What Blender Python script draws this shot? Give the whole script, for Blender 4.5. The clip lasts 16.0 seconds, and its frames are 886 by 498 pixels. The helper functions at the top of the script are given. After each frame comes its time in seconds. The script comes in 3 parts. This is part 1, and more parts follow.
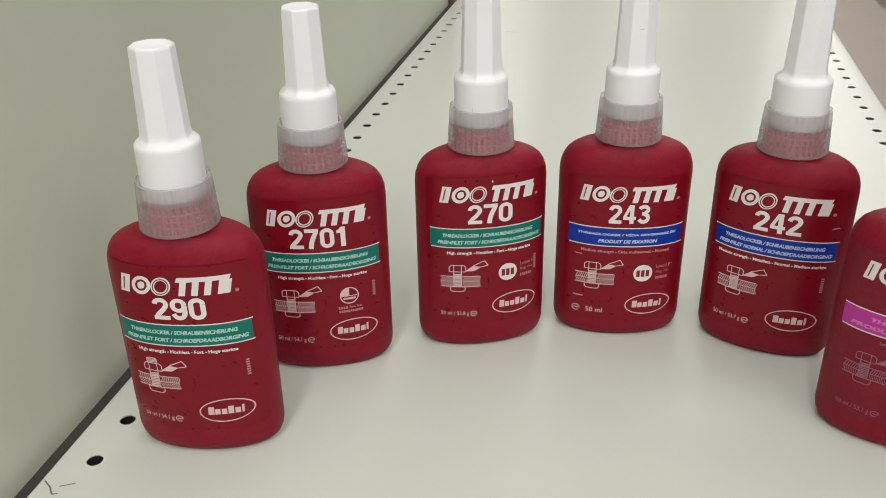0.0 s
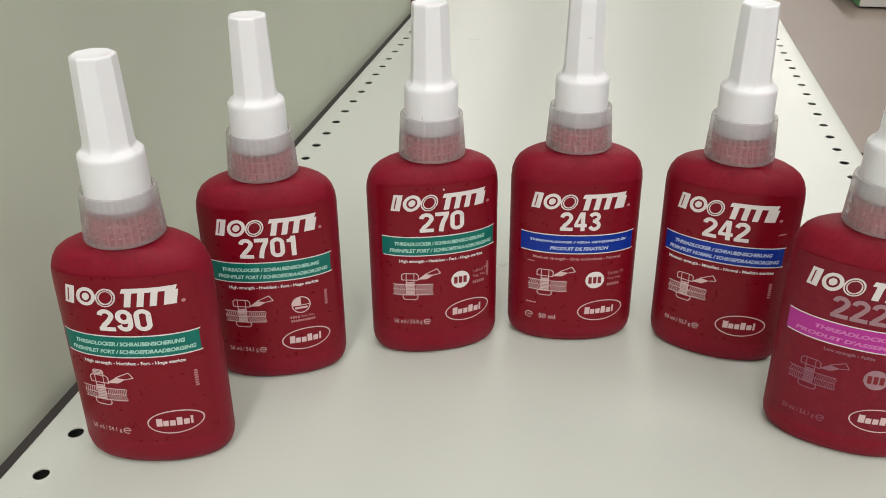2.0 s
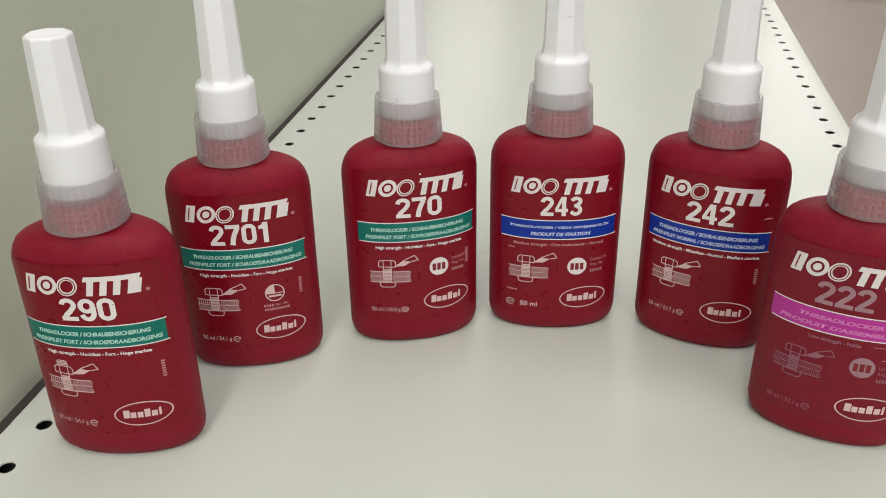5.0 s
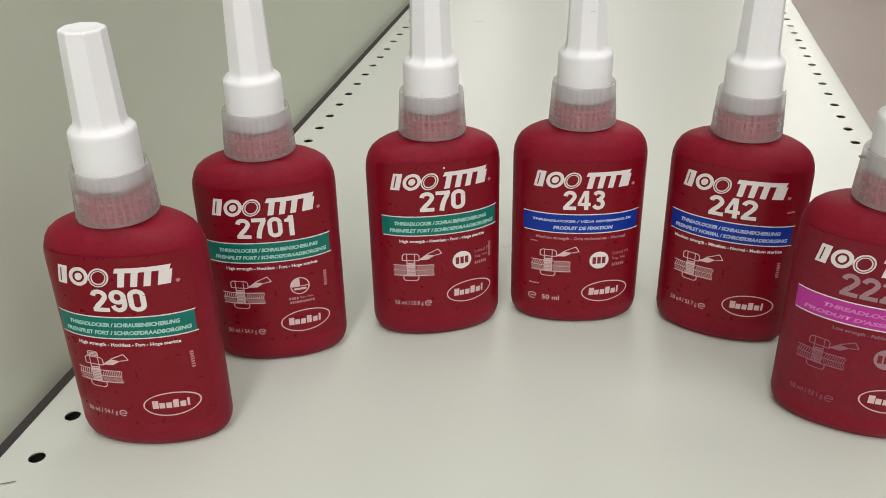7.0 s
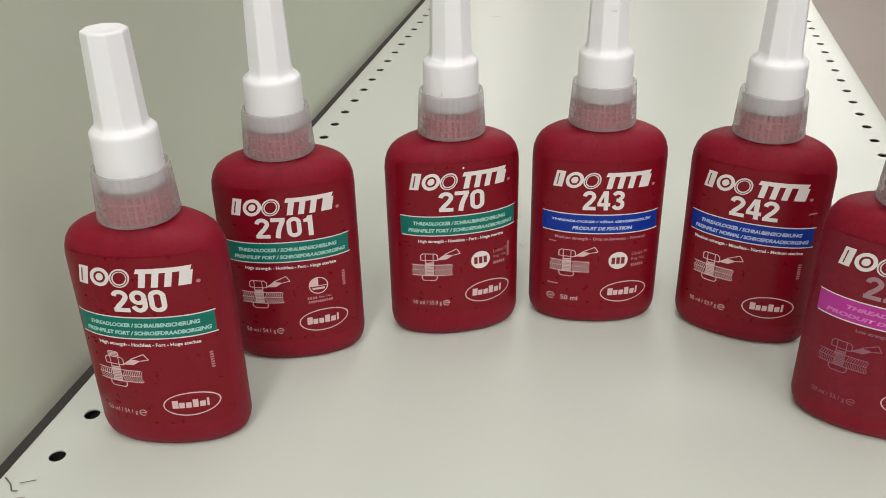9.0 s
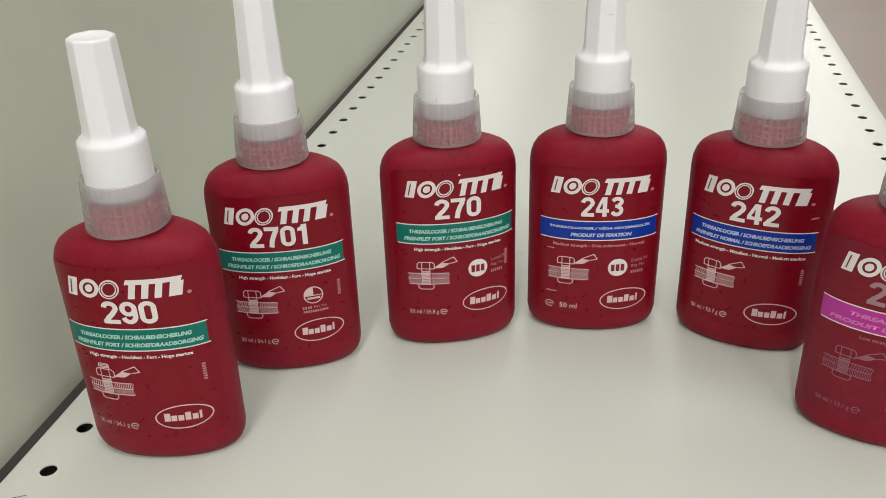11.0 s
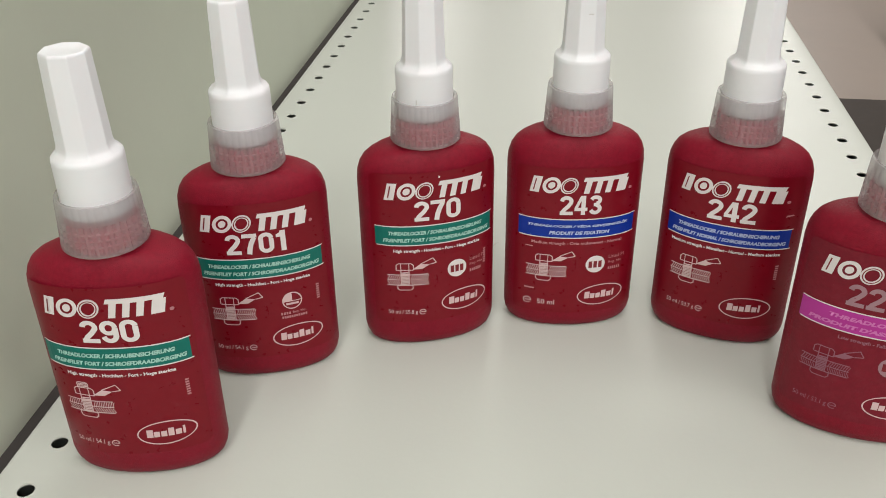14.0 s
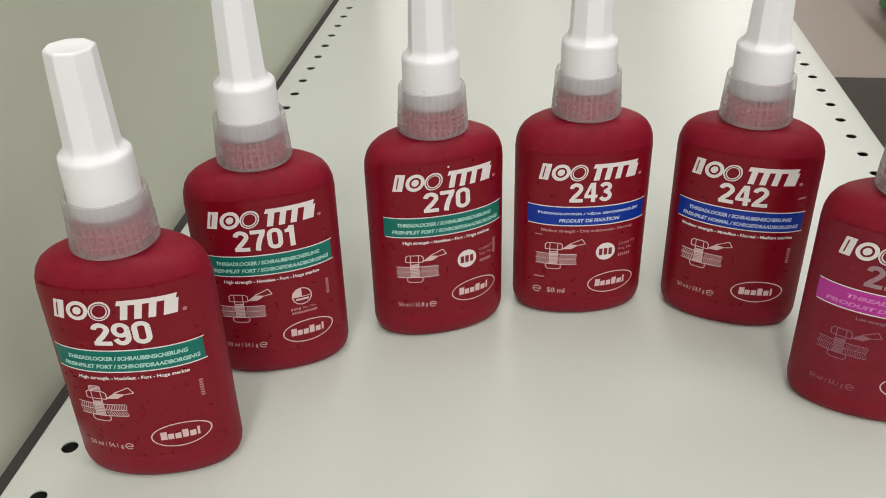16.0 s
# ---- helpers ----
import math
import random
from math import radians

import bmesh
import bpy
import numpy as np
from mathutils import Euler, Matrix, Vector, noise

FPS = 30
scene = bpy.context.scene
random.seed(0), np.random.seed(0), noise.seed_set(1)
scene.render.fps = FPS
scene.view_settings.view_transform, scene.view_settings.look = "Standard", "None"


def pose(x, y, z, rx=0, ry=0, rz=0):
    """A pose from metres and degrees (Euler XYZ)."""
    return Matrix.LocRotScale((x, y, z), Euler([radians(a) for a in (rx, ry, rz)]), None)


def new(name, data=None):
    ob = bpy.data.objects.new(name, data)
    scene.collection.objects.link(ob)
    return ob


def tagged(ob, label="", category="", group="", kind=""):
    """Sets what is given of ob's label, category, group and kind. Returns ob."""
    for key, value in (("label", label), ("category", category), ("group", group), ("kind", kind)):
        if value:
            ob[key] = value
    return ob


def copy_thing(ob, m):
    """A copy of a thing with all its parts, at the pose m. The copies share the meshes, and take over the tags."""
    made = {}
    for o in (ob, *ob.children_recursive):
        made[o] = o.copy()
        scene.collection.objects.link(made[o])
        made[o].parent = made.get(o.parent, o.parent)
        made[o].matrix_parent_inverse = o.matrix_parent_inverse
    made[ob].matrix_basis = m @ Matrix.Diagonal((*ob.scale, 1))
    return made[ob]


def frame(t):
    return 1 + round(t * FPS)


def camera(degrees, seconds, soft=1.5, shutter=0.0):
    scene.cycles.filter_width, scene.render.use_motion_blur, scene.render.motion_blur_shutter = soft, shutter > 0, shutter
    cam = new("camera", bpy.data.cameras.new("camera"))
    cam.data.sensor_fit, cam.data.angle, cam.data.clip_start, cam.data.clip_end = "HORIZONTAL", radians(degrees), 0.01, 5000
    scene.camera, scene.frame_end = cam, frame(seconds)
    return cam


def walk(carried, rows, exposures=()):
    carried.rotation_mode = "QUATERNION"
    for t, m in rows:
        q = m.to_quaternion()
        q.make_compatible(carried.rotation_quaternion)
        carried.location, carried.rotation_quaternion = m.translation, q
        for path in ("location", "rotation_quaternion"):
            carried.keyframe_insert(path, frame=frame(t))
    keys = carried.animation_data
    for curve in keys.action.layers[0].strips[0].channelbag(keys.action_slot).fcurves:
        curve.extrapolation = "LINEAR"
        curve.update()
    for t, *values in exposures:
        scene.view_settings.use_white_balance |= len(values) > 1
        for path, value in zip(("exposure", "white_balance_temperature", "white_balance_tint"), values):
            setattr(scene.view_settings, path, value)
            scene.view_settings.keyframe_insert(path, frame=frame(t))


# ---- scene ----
cam = camera(51.5, 16.0, soft=0.95)
ROWS = [
    (0, 0.0005, -0.3151, 0.2004, 11.94, -27.73, 1.01),
    (0.5, 0.0006, -0.3127, 0.2014, 11.58, -27.97, 0.87),
    (1, 0.0032, -0.3130, 0.2023, 11.42, -27.86, 0.84),
    (1.5, 0.0063, -0.3138, 0.2013, 11.09, -27.70, 0.83),
    (2, 0.0076, -0.3135, 0.2011, 10.21, -27.38, 0.54),
    (2.5, 0.0160, -0.3137, 0.2019, 8.91, -27.23, 0.43),
    (3, 0.0204, -0.3127, 0.1996, 7.88, -27.20, 0.28),
    (3.5, 0.0177, -0.3083, 0.1991, 7.63, -27.57, 0.40),
    (4, 0.0183, -0.3065, 0.1976, 8.92, -27.53, 0.68),
    (4.5, 0.0165, -0.3051, 0.1962, 9.26, -28.17, 0.39),
    (5, 0.0146, -0.3050, 0.1967, 10.14, -28.16, 0.81),
    (5.2, 0.0131, -0.3061, 0.1957, 10.47, -28.06, 0.98),
    (7.3, 0.0102, -0.3092, 0.1956, 10.77, -28.12, 1.08),
    (7.5, 0.0110, -0.3082, 0.1966, 10.95, -28.31, 1.10),
    (8, 0.0099, -0.3084, 0.1969, 11.21, -28.29, 0.95),
    (8.5, 0.0075, -0.3090, 0.1965, 11.22, -28.56, 1.02),
    (9, 0.0067, -0.3077, 0.1977, 11.32, -28.57, 1.14),
    (9.2, 0.0055, -0.3074, 0.1974, 11.27, -28.45, 1.07),
    (11.3, 0.0088, -0.3009, 0.1954, 11.25, -28.06, 1.77),
    (11.5, 0.0045, -0.2991, 0.1963, 10.44, -28.40, 1.83),
    (12, -0.0156, -0.2961, 0.2009, 6.61, -29.54, 1.48),
    (12.2, -0.0230, -0.3005, 0.1992, 4.61, -29.48, 1.21),
    (12.5, -0.0328, -0.3058, 0.2060, 1.72, -30.15, 0.44),
    (12.8, -0.0365, -0.3105, 0.2052, 0.21, -29.72, 0.44),
    (13, -0.0365, -0.3085, 0.2061, 0.83, -30.03, 0.49),
    (13.5, -0.0191, -0.2991, 0.2078, 5.12, -30.27, 0.45),
    (14, -0.0066, -0.2957, 0.2073, 7.60, -30.70, 0.68),
    (14.5, -0.0118, -0.2948, 0.2086, 6.98, -31.02, 1.08),
    (15, -0.0132, -0.2928, 0.2086, 6.64, -31.09, 1.54),
    (15.5, -0.0167, -0.2899, 0.2056, 6.51, -31.40, 1.43),
    (16, -0.0162, -0.2927, 0.2066, 5.99, -31.53, 1.39),
]
walk(cam, [(t, pose(x, y, z, 90 + pitch, roll, yaw)) for t, x, y, z, yaw, pitch, roll in ROWS])

# ---- light: rows of ceiling lamps along the aisle ----
FLOOR_Z, CEIL_Z = -0.45, 2.25
WALL_X, WALL_TOP, WALL_END = -0.1818, 0.80, 0.556
world = bpy.data.worlds.new("world")
world.use_nodes = True
world.node_tree.nodes["Background"].inputs[0].default_value = (1.0, 0.97, 0.9, 1)
world.node_tree.nodes["Background"].inputs[1].default_value = 0.04
scene.world = world
scene.view_settings.exposure = 0.0
LAMP_ROWS = [(-1.1, 18.0, 0.5), (-0.05, 11.0, 0.42), (1.4, 17.0, 0.95)]   # across, watts, share of the far lamps
LAMP_YS = {-2.6: 2.7, -0.9: 1.35, 0.8: 0.6, 2.5: 0.4, 4.2: 0.9, 5.9: 1.4, 7.6: 1.8}
LAMP_LEN, LAMP_WID = 1.25, 0.36


def lamp(x, y, watts):
    data = bpy.data.lights.new("ceiling_lamp_light", "AREA")
    data.shape, data.size, data.size_y = "RECTANGLE", LAMP_WID, LAMP_LEN
    data.energy, data.color = watts, (1.0, 0.965, 0.932)
    ob = new("ceiling_lamp_light", data)
    ob.matrix_world = pose(x, y, CEIL_Z - 0.075)
    return ob


for lx, watts, share in LAMP_ROWS:
    for ly in LAMP_YS:
        lamp(lx, ly, watts * LAMP_YS[ly] * (share if ly > 3 else 1.0))


# ---- materials ----
def material(name, color, rough=0.5, metal=0.0, vary=0.06, scale=40.0, bump=0.0, bump_scale=300.0, spec=0.5,
             stain=0.0, stain_scale=6.0, stain_color=(0.2, 0.18, 0.15), trans=0.0, ior=1.45, sss=0.0, rough_vary=0.08, coat=0.0):
    m = bpy.data.materials.new(name)
    m.use_nodes = True
    nt = m.node_tree
    p = nt.nodes["Principled BSDF"]
    p.inputs["Metallic"].default_value = metal
    p.inputs["IOR"].default_value = ior
    p.inputs["Specular IOR Level"].default_value = spec
    p.inputs["Transmission Weight"].default_value = trans
    p.inputs["Subsurface Weight"].default_value = sss
    p.inputs["Subsurface Radius"].default_value = (0.004, 0.003, 0.003)
    p.inputs["Coat Weight"].default_value = coat
    p.inputs["Coat Roughness"].default_value = 0.18
    geo = nt.nodes.new("ShaderNodeTexCoord")
    fine = nt.nodes.new("ShaderNodeTexNoise")
    fine.inputs["Scale"].default_value = scale
    fine.inputs["Detail"].default_value = 5
    nt.links.new(geo.outputs["Object"], fine.inputs["Vector"])
    ramp = nt.nodes.new("ShaderNodeMix")
    ramp.data_type = "RGBA"
    ramp.inputs[6].default_value = (*[c * (1 - vary) for c in color], 1)
    ramp.inputs[7].default_value = (*[min(1, c * (1 + vary)) for c in color], 1)
    nt.links.new(fine.outputs["Fac"], ramp.inputs[0])
    out = ramp.outputs[2]
    if stain:
        big = nt.nodes.new("ShaderNodeTexNoise")
        big.inputs["Scale"].default_value = stain_scale
        big.inputs["Detail"].default_value = 6
        big.inputs["Roughness"].default_value = 0.65
        nt.links.new(geo.outputs["Object"], big.inputs["Vector"])
        cut = nt.nodes.new("ShaderNodeMapRange")
        cut.inputs[1].default_value, cut.inputs[2].default_value = 0.52, 0.8
        cut.inputs[3].default_value, cut.inputs[4].default_value = 0.0, stain
        nt.links.new(big.outputs["Fac"], cut.inputs[0])
        mix = nt.nodes.new("ShaderNodeMix")
        mix.data_type = "RGBA"
        nt.links.new(cut.outputs[0], mix.inputs[0])
        nt.links.new(out, mix.inputs[6])
        mix.inputs[7].default_value = (*stain_color, 1)
        out = mix.outputs[2]
    nt.links.new(out, p.inputs["Base Color"])
    rr = nt.nodes.new("ShaderNodeMapRange")
    rr.inputs[3].default_value, rr.inputs[4].default_value = max(0.02, rough - rough_vary), rough + rough_vary
    nt.links.new(fine.outputs["Fac"], rr.inputs[0])
    nt.links.new(rr.outputs[0], p.inputs["Roughness"])
    if bump:
        bn = nt.nodes.new("ShaderNodeTexNoise")
        bn.inputs["Scale"].default_value = bump_scale
        bn.inputs["Detail"].default_value = 3
        nt.links.new(geo.outputs["Object"], bn.inputs["Vector"])
        b = nt.nodes.new("ShaderNodeBump")
        b.inputs["Strength"].default_value = bump
        b.inputs["Distance"].default_value = 0.0006
        nt.links.new(bn.outputs["Fac"], b.inputs["Height"])
        nt.links.new(b.outputs["Normal"], p.inputs["Normal"])
    return m


PAINT = material("shelf_paint", (0.527, 0.555, 0.508), 0.30, vary=0.02, scale=25, bump=0.05, bump_scale=500, stain=0.035, stain_scale=5, stain_color=(0.42, 0.40, 0.33), rough_vary=0.05, spec=0.34)
PANEL = material("panel_paint", (0.572, 0.612, 0.512), 0.45, vary=0.045, scale=26, bump=0.08, bump_scale=350, stain=0.16, stain_scale=7, stain_color=(0.40, 0.38, 0.31))
GAP = material("gap_shade", (0.035, 0.03, 0.028), 0.8)
HOLE_SHADE = material("hole_shade_black", (0.008, 0.008, 0.008), 0.9)
POST = material("post_brown", (0.16, 0.07, 0.05), 0.5)
FADE = material("cap_grey", (0.64, 0.63, 0.63), 0.5)
SCUFF = material("scuff_grey", (0.12, 0.12, 0.105), 0.8)
DUST = material("dust_mark", (0.46, 0.445, 0.39), 0.7)
RED = material("red_plastic", (0.211, 0.0050, 0.0190), 0.46, vary=0.28, scale=800, bump=0.30, bump_scale=3200, stain=0.32, stain_scale=90, stain_color=(0.27, 0.028, 0.050), spec=0.22)
NECK = material("neck_plastic", (0.52, 0.006, 0.052), 0.4, spec=0.4)
FILM = material("label_film", (0.184, 0.0030, 0.0115), 0.30, spec=0.27, vary=0.12, scale=420, bump=0.05, bump_scale=900, stain=0.16, stain_scale=140, stain_color=(0.22, 0.02, 0.028))
WORN = material("worn_label_film", (0.178, 0.0068, 0.019), 0.42, spec=0.27, vary=0.22, scale=600, bump=0.2, bump_scale=1400, stain=0.30, stain_scale=160, stain_color=(0.26, 0.04, 0.06))
WHITE = material("ink_white", (0.74, 0.70, 0.70), 0.45, vary=0.04, scale=200)
SOFT = material("ink_soft", (0.66, 0.48, 0.49), 0.45, vary=0.08, scale=300)
FAINT = material("ink_faint", (0.48, 0.21, 0.23), 0.45, vary=0.1, scale=300)
LILAC = material("ink_lilac", (0.34, 0.19, 0.225), 0.45, vary=0.12, scale=300)
GHOST = material("ink_ghost", (0.28, 0.105, 0.15), 0.45, vary=0.12, scale=300)
INKRED = material("ink_red", (0.19, 0.006, 0.014), 0.4)
GREEN = material("band_green", (0.004, 0.150, 0.122), 0.34, spec=0.3, vary=0.08, scale=150)
BLUE = material("band_blue", (0.003, 0.030, 0.30), 0.34, spec=0.3, vary=0.08, scale=150)
PINK = material("band_pink", (0.46, 0.035, 0.30), 0.38, spec=0.3, vary=0.08, scale=150)
PALEGREEN = material("band_text_green", (0.34, 0.62, 0.55), 0.4)
PALEBLUE = material("band_text_blue", (0.42, 0.50, 0.74), 0.4)
PALEPINK = material("band_text_pink", (0.62, 0.17, 0.47), 0.4)
CAP = material("cap_white", (0.81, 0.82, 0.85), 0.36, vary=0.02, scale=80, bump=0.03, bump_scale=500, sss=0.15, stain=0.05, stain_scale=70, stain_color=(0.6, 0.58, 0.56))
CLEAR = material("collar_frosted", (0.46, 0.44, 0.45), 0.40, vary=0.04, scale=300, bump=0.06, bump_scale=700, coat=1.0)


def frost(m, seen_through, lit_through):
    """Milky plastic: part of the light goes straight through, part is scattered through the wall."""
    nt = m.node_tree
    skin, out = nt.nodes["Principled BSDF"], nt.nodes["Material Output"]
    back, clear = nt.nodes.new("ShaderNodeBsdfTranslucent"), nt.nodes.new("ShaderNodeBsdfTransparent")
    back.inputs["Color"].default_value = (0.82, 0.78, 0.79, 1)
    milky, whole = nt.nodes.new("ShaderNodeMixShader"), nt.nodes.new("ShaderNodeMixShader")
    milky.inputs[0].default_value, whole.inputs[0].default_value = lit_through, seen_through
    nt.links.new(skin.outputs[0], milky.inputs[1])
    nt.links.new(back.outputs[0], milky.inputs[2])
    nt.links.new(milky.outputs[0], whole.inputs[1])
    nt.links.new(clear.outputs[0], whole.inputs[2])
    nt.links.new(whole.outputs[0], out.inputs["Surface"])


frost(CLEAR, 0.59, 0.45)
TAUPE = material("floor_taupe", (0.29, 0.24, 0.205), 0.42, vary=0.10, scale=9, stain=0.3, stain_scale=2.2, stain_color=(0.20, 0.165, 0.14), bump=0.08, bump_scale=60)
DARKFLOOR = material("floor_dark", (0.038, 0.030, 0.025), 0.62, spec=0.3, vary=0.35, scale=70, stain=0.25, stain_scale=14, stain_color=(0.09, 0.075, 0.06), bump=0.1, bump_scale=90)
CEILING = material("ceiling_white", (0.72, 0.71, 0.67), 0.8, vary=0.03, scale=6)
ROOM = material("room_wall", (0.50, 0.47, 0.42), 0.7, vary=0.06, scale=3)
PLINTHGREEN = material("plinth_green", (0.085, 0.30, 0.10), 0.45, vary=0.10, scale=20, stain=0.15, stain_scale=12)
PLINTHWHITE = material("plinth_white", (0.62, 0.61, 0.57), 0.4, vary=0.05, scale=15, stain=0.15, stain_scale=9, stain_color=(0.4, 0.38, 0.34))
CARD = material("carton_brown", (0.34, 0.18, 0.10), 0.6, vary=0.12, scale=30)
CARDTAN = material("carton_tan", (0.46, 0.37, 0.24), 0.6, vary=0.15, scale=30)
YELLOW = material("bag_yellow", (0.62, 0.50, 0.03), 0.4, vary=0.15, scale=40)
FOIL = material("bag_clear_grey", (0.42, 0.38, 0.30), 0.25, vary=0.35, scale=45, stain=0.6, stain_scale=28, stain_color=(0.16, 0.14, 0.09))
STEEL = material("lamp_housing", (0.75, 0.75, 0.73), 0.5)


# ---- mesh helpers ----
def mesh_of(name, bm, mat, smooth=None):
    me = bpy.data.meshes.new(name)
    bm.normal_update()
    if smooth is not None:
        for f in bm.faces:
            f.smooth = True
        for e in bm.edges:
            if len(e.link_faces) == 2 and e.calc_face_angle(0) > radians(smooth):
                e.smooth = False
    bm.to_mesh(me)
    bm.free()
    me.materials.append(mat)
    return me


def part(name, bm, mat, parent, label="", smooth=None):
    ob = new(name, mesh_of(name, bm, mat, smooth))
    ob.parent = parent
    if label:
        tagged(ob, label)
    return ob


def box(bm, x0, x1, y0, y1, z0, z1, bevel=0.0):
    vs = [bm.verts.new((x, y, z)) for x in (x0, x1) for y in (y0, y1) for z in (z0, z1)]
    fs = [bm.faces.new([vs[i] for i in q]) for q in ((0, 1, 3, 2), (4, 6, 7, 5), (0, 4, 5, 1), (2, 3, 7, 6), (0, 2, 6, 4), (1, 5, 7, 3))]
    if bevel:
        es = list({e for f in fs for e in f.edges})
        bmesh.ops.bevel(bm, geom=es, offset=bevel, segments=2, profile=0.5, affect="EDGES")
    return bm


def boxed(*a):
    return box(bmesh.new(), *a)


def loft(rings, close_start=True, close_end=True):
    """Rings of points with one count, joined into a skin."""
    bm = bmesh.new()
    rows = [[bm.verts.new(p) for p in ring] for ring in rings]
    n = len(rows[0])
    for a, b in zip(rows, rows[1:]):
        for i in range(n):
            j = (i + 1) % n
            bm.faces.new((a[i], a[j], b[j], b[i]))
    if close_start:
        bm.faces.new(rows[0][::-1])
    if close_end:
        bm.faces.new(rows[-1])
    return bm


def circle(r, z, n, turn=0.0):
    return [(r * math.cos(turn + 2 * math.pi * i / n), r * math.sin(turn + 2 * math.pi * i / n), z) for i in range(n)]


# ---- setting ----
def structure(name, bm, mat, label, category, smooth=None):
    return tagged(new(name, mesh_of(name, bm, mat, smooth)), label, category, kind="structure")


structure("floor", boxed(-4, 5, 1.442, 9, FLOOR_Z - 0.1, FLOOR_Z), TAUPE, "taupe polished shop floor of the aisle", "floor")
structure("floor_dark", boxed(-4, 5, -4, 1.442, FLOOR_Z - 0.1, FLOOR_Z + 0.001), DARKFLOOR, "dark brown speckled floor covering beside the shelf", "floor")
structure("ceiling", boxed(-4, 5, -4, 9, CEIL_Z, CEIL_Z + 0.1), CEILING, "plain white shop ceiling", "ceiling")
structure("wall_south", boxed(-4, 5, -4.1, -4, FLOOR_Z, CEIL_Z), ROOM, "plain beige shop wall", "wall")
structure("wall_north", boxed(-4, 5, 9, 9.1, FLOOR_Z, CEIL_Z), ROOM, "plain beige shop wall", "wall")
structure("wall_west", boxed(-4.1, -4, -4, 9, FLOOR_Z, CEIL_Z), ROOM, "plain beige shop wall", "wall")
structure("wall_east", boxed(5, 5.1, -4, 9, FLOOR_Z, CEIL_Z), ROOM, "plain beige shop wall", "wall")


def ceiling_lamp(x, y):
    lampthing = tagged(new("ceiling_lamp"), "flat white rectangular ceiling lamp housing", "lamp", "ceiling lamps in rows")
    bm = boxed(-LAMP_WID / 2 - 0.03, LAMP_WID / 2 + 0.03, -LAMP_LEN / 2 - 0.03, LAMP_LEN / 2 + 0.03, -0.06, 0.0, 0.008)
    part("housing", bm, STEEL, lampthing)
    lampthing.matrix_world = pose(x, y, CEIL_Z)
    return lampthing


first_lamp = None
for lx, watts, share in LAMP_ROWS:
    for ly in LAMP_YS:
        if first_lamp is None:
            first_lamp = ceiling_lamp(lx, ly)
        else:
            copy_thing(first_lamp, pose(lx, ly, CEIL_Z))

# ---- the shelf unit: perforated tray, back panel, post ----
PITCH, HOLE_R = 0.0215, 0.0027
XL, XR = -0.1639, 0.1457
YL, YR = 0.17036, 0.2327
SHELF_L, SHELF_R, SHELF_NEAR, SHELF_FAR = -0.1764, 0.1590, -0.62, 0.70
shelf = tagged(new("metal_shelf"), "off-white painted metal shelf with round holes along both edges", "shelf")


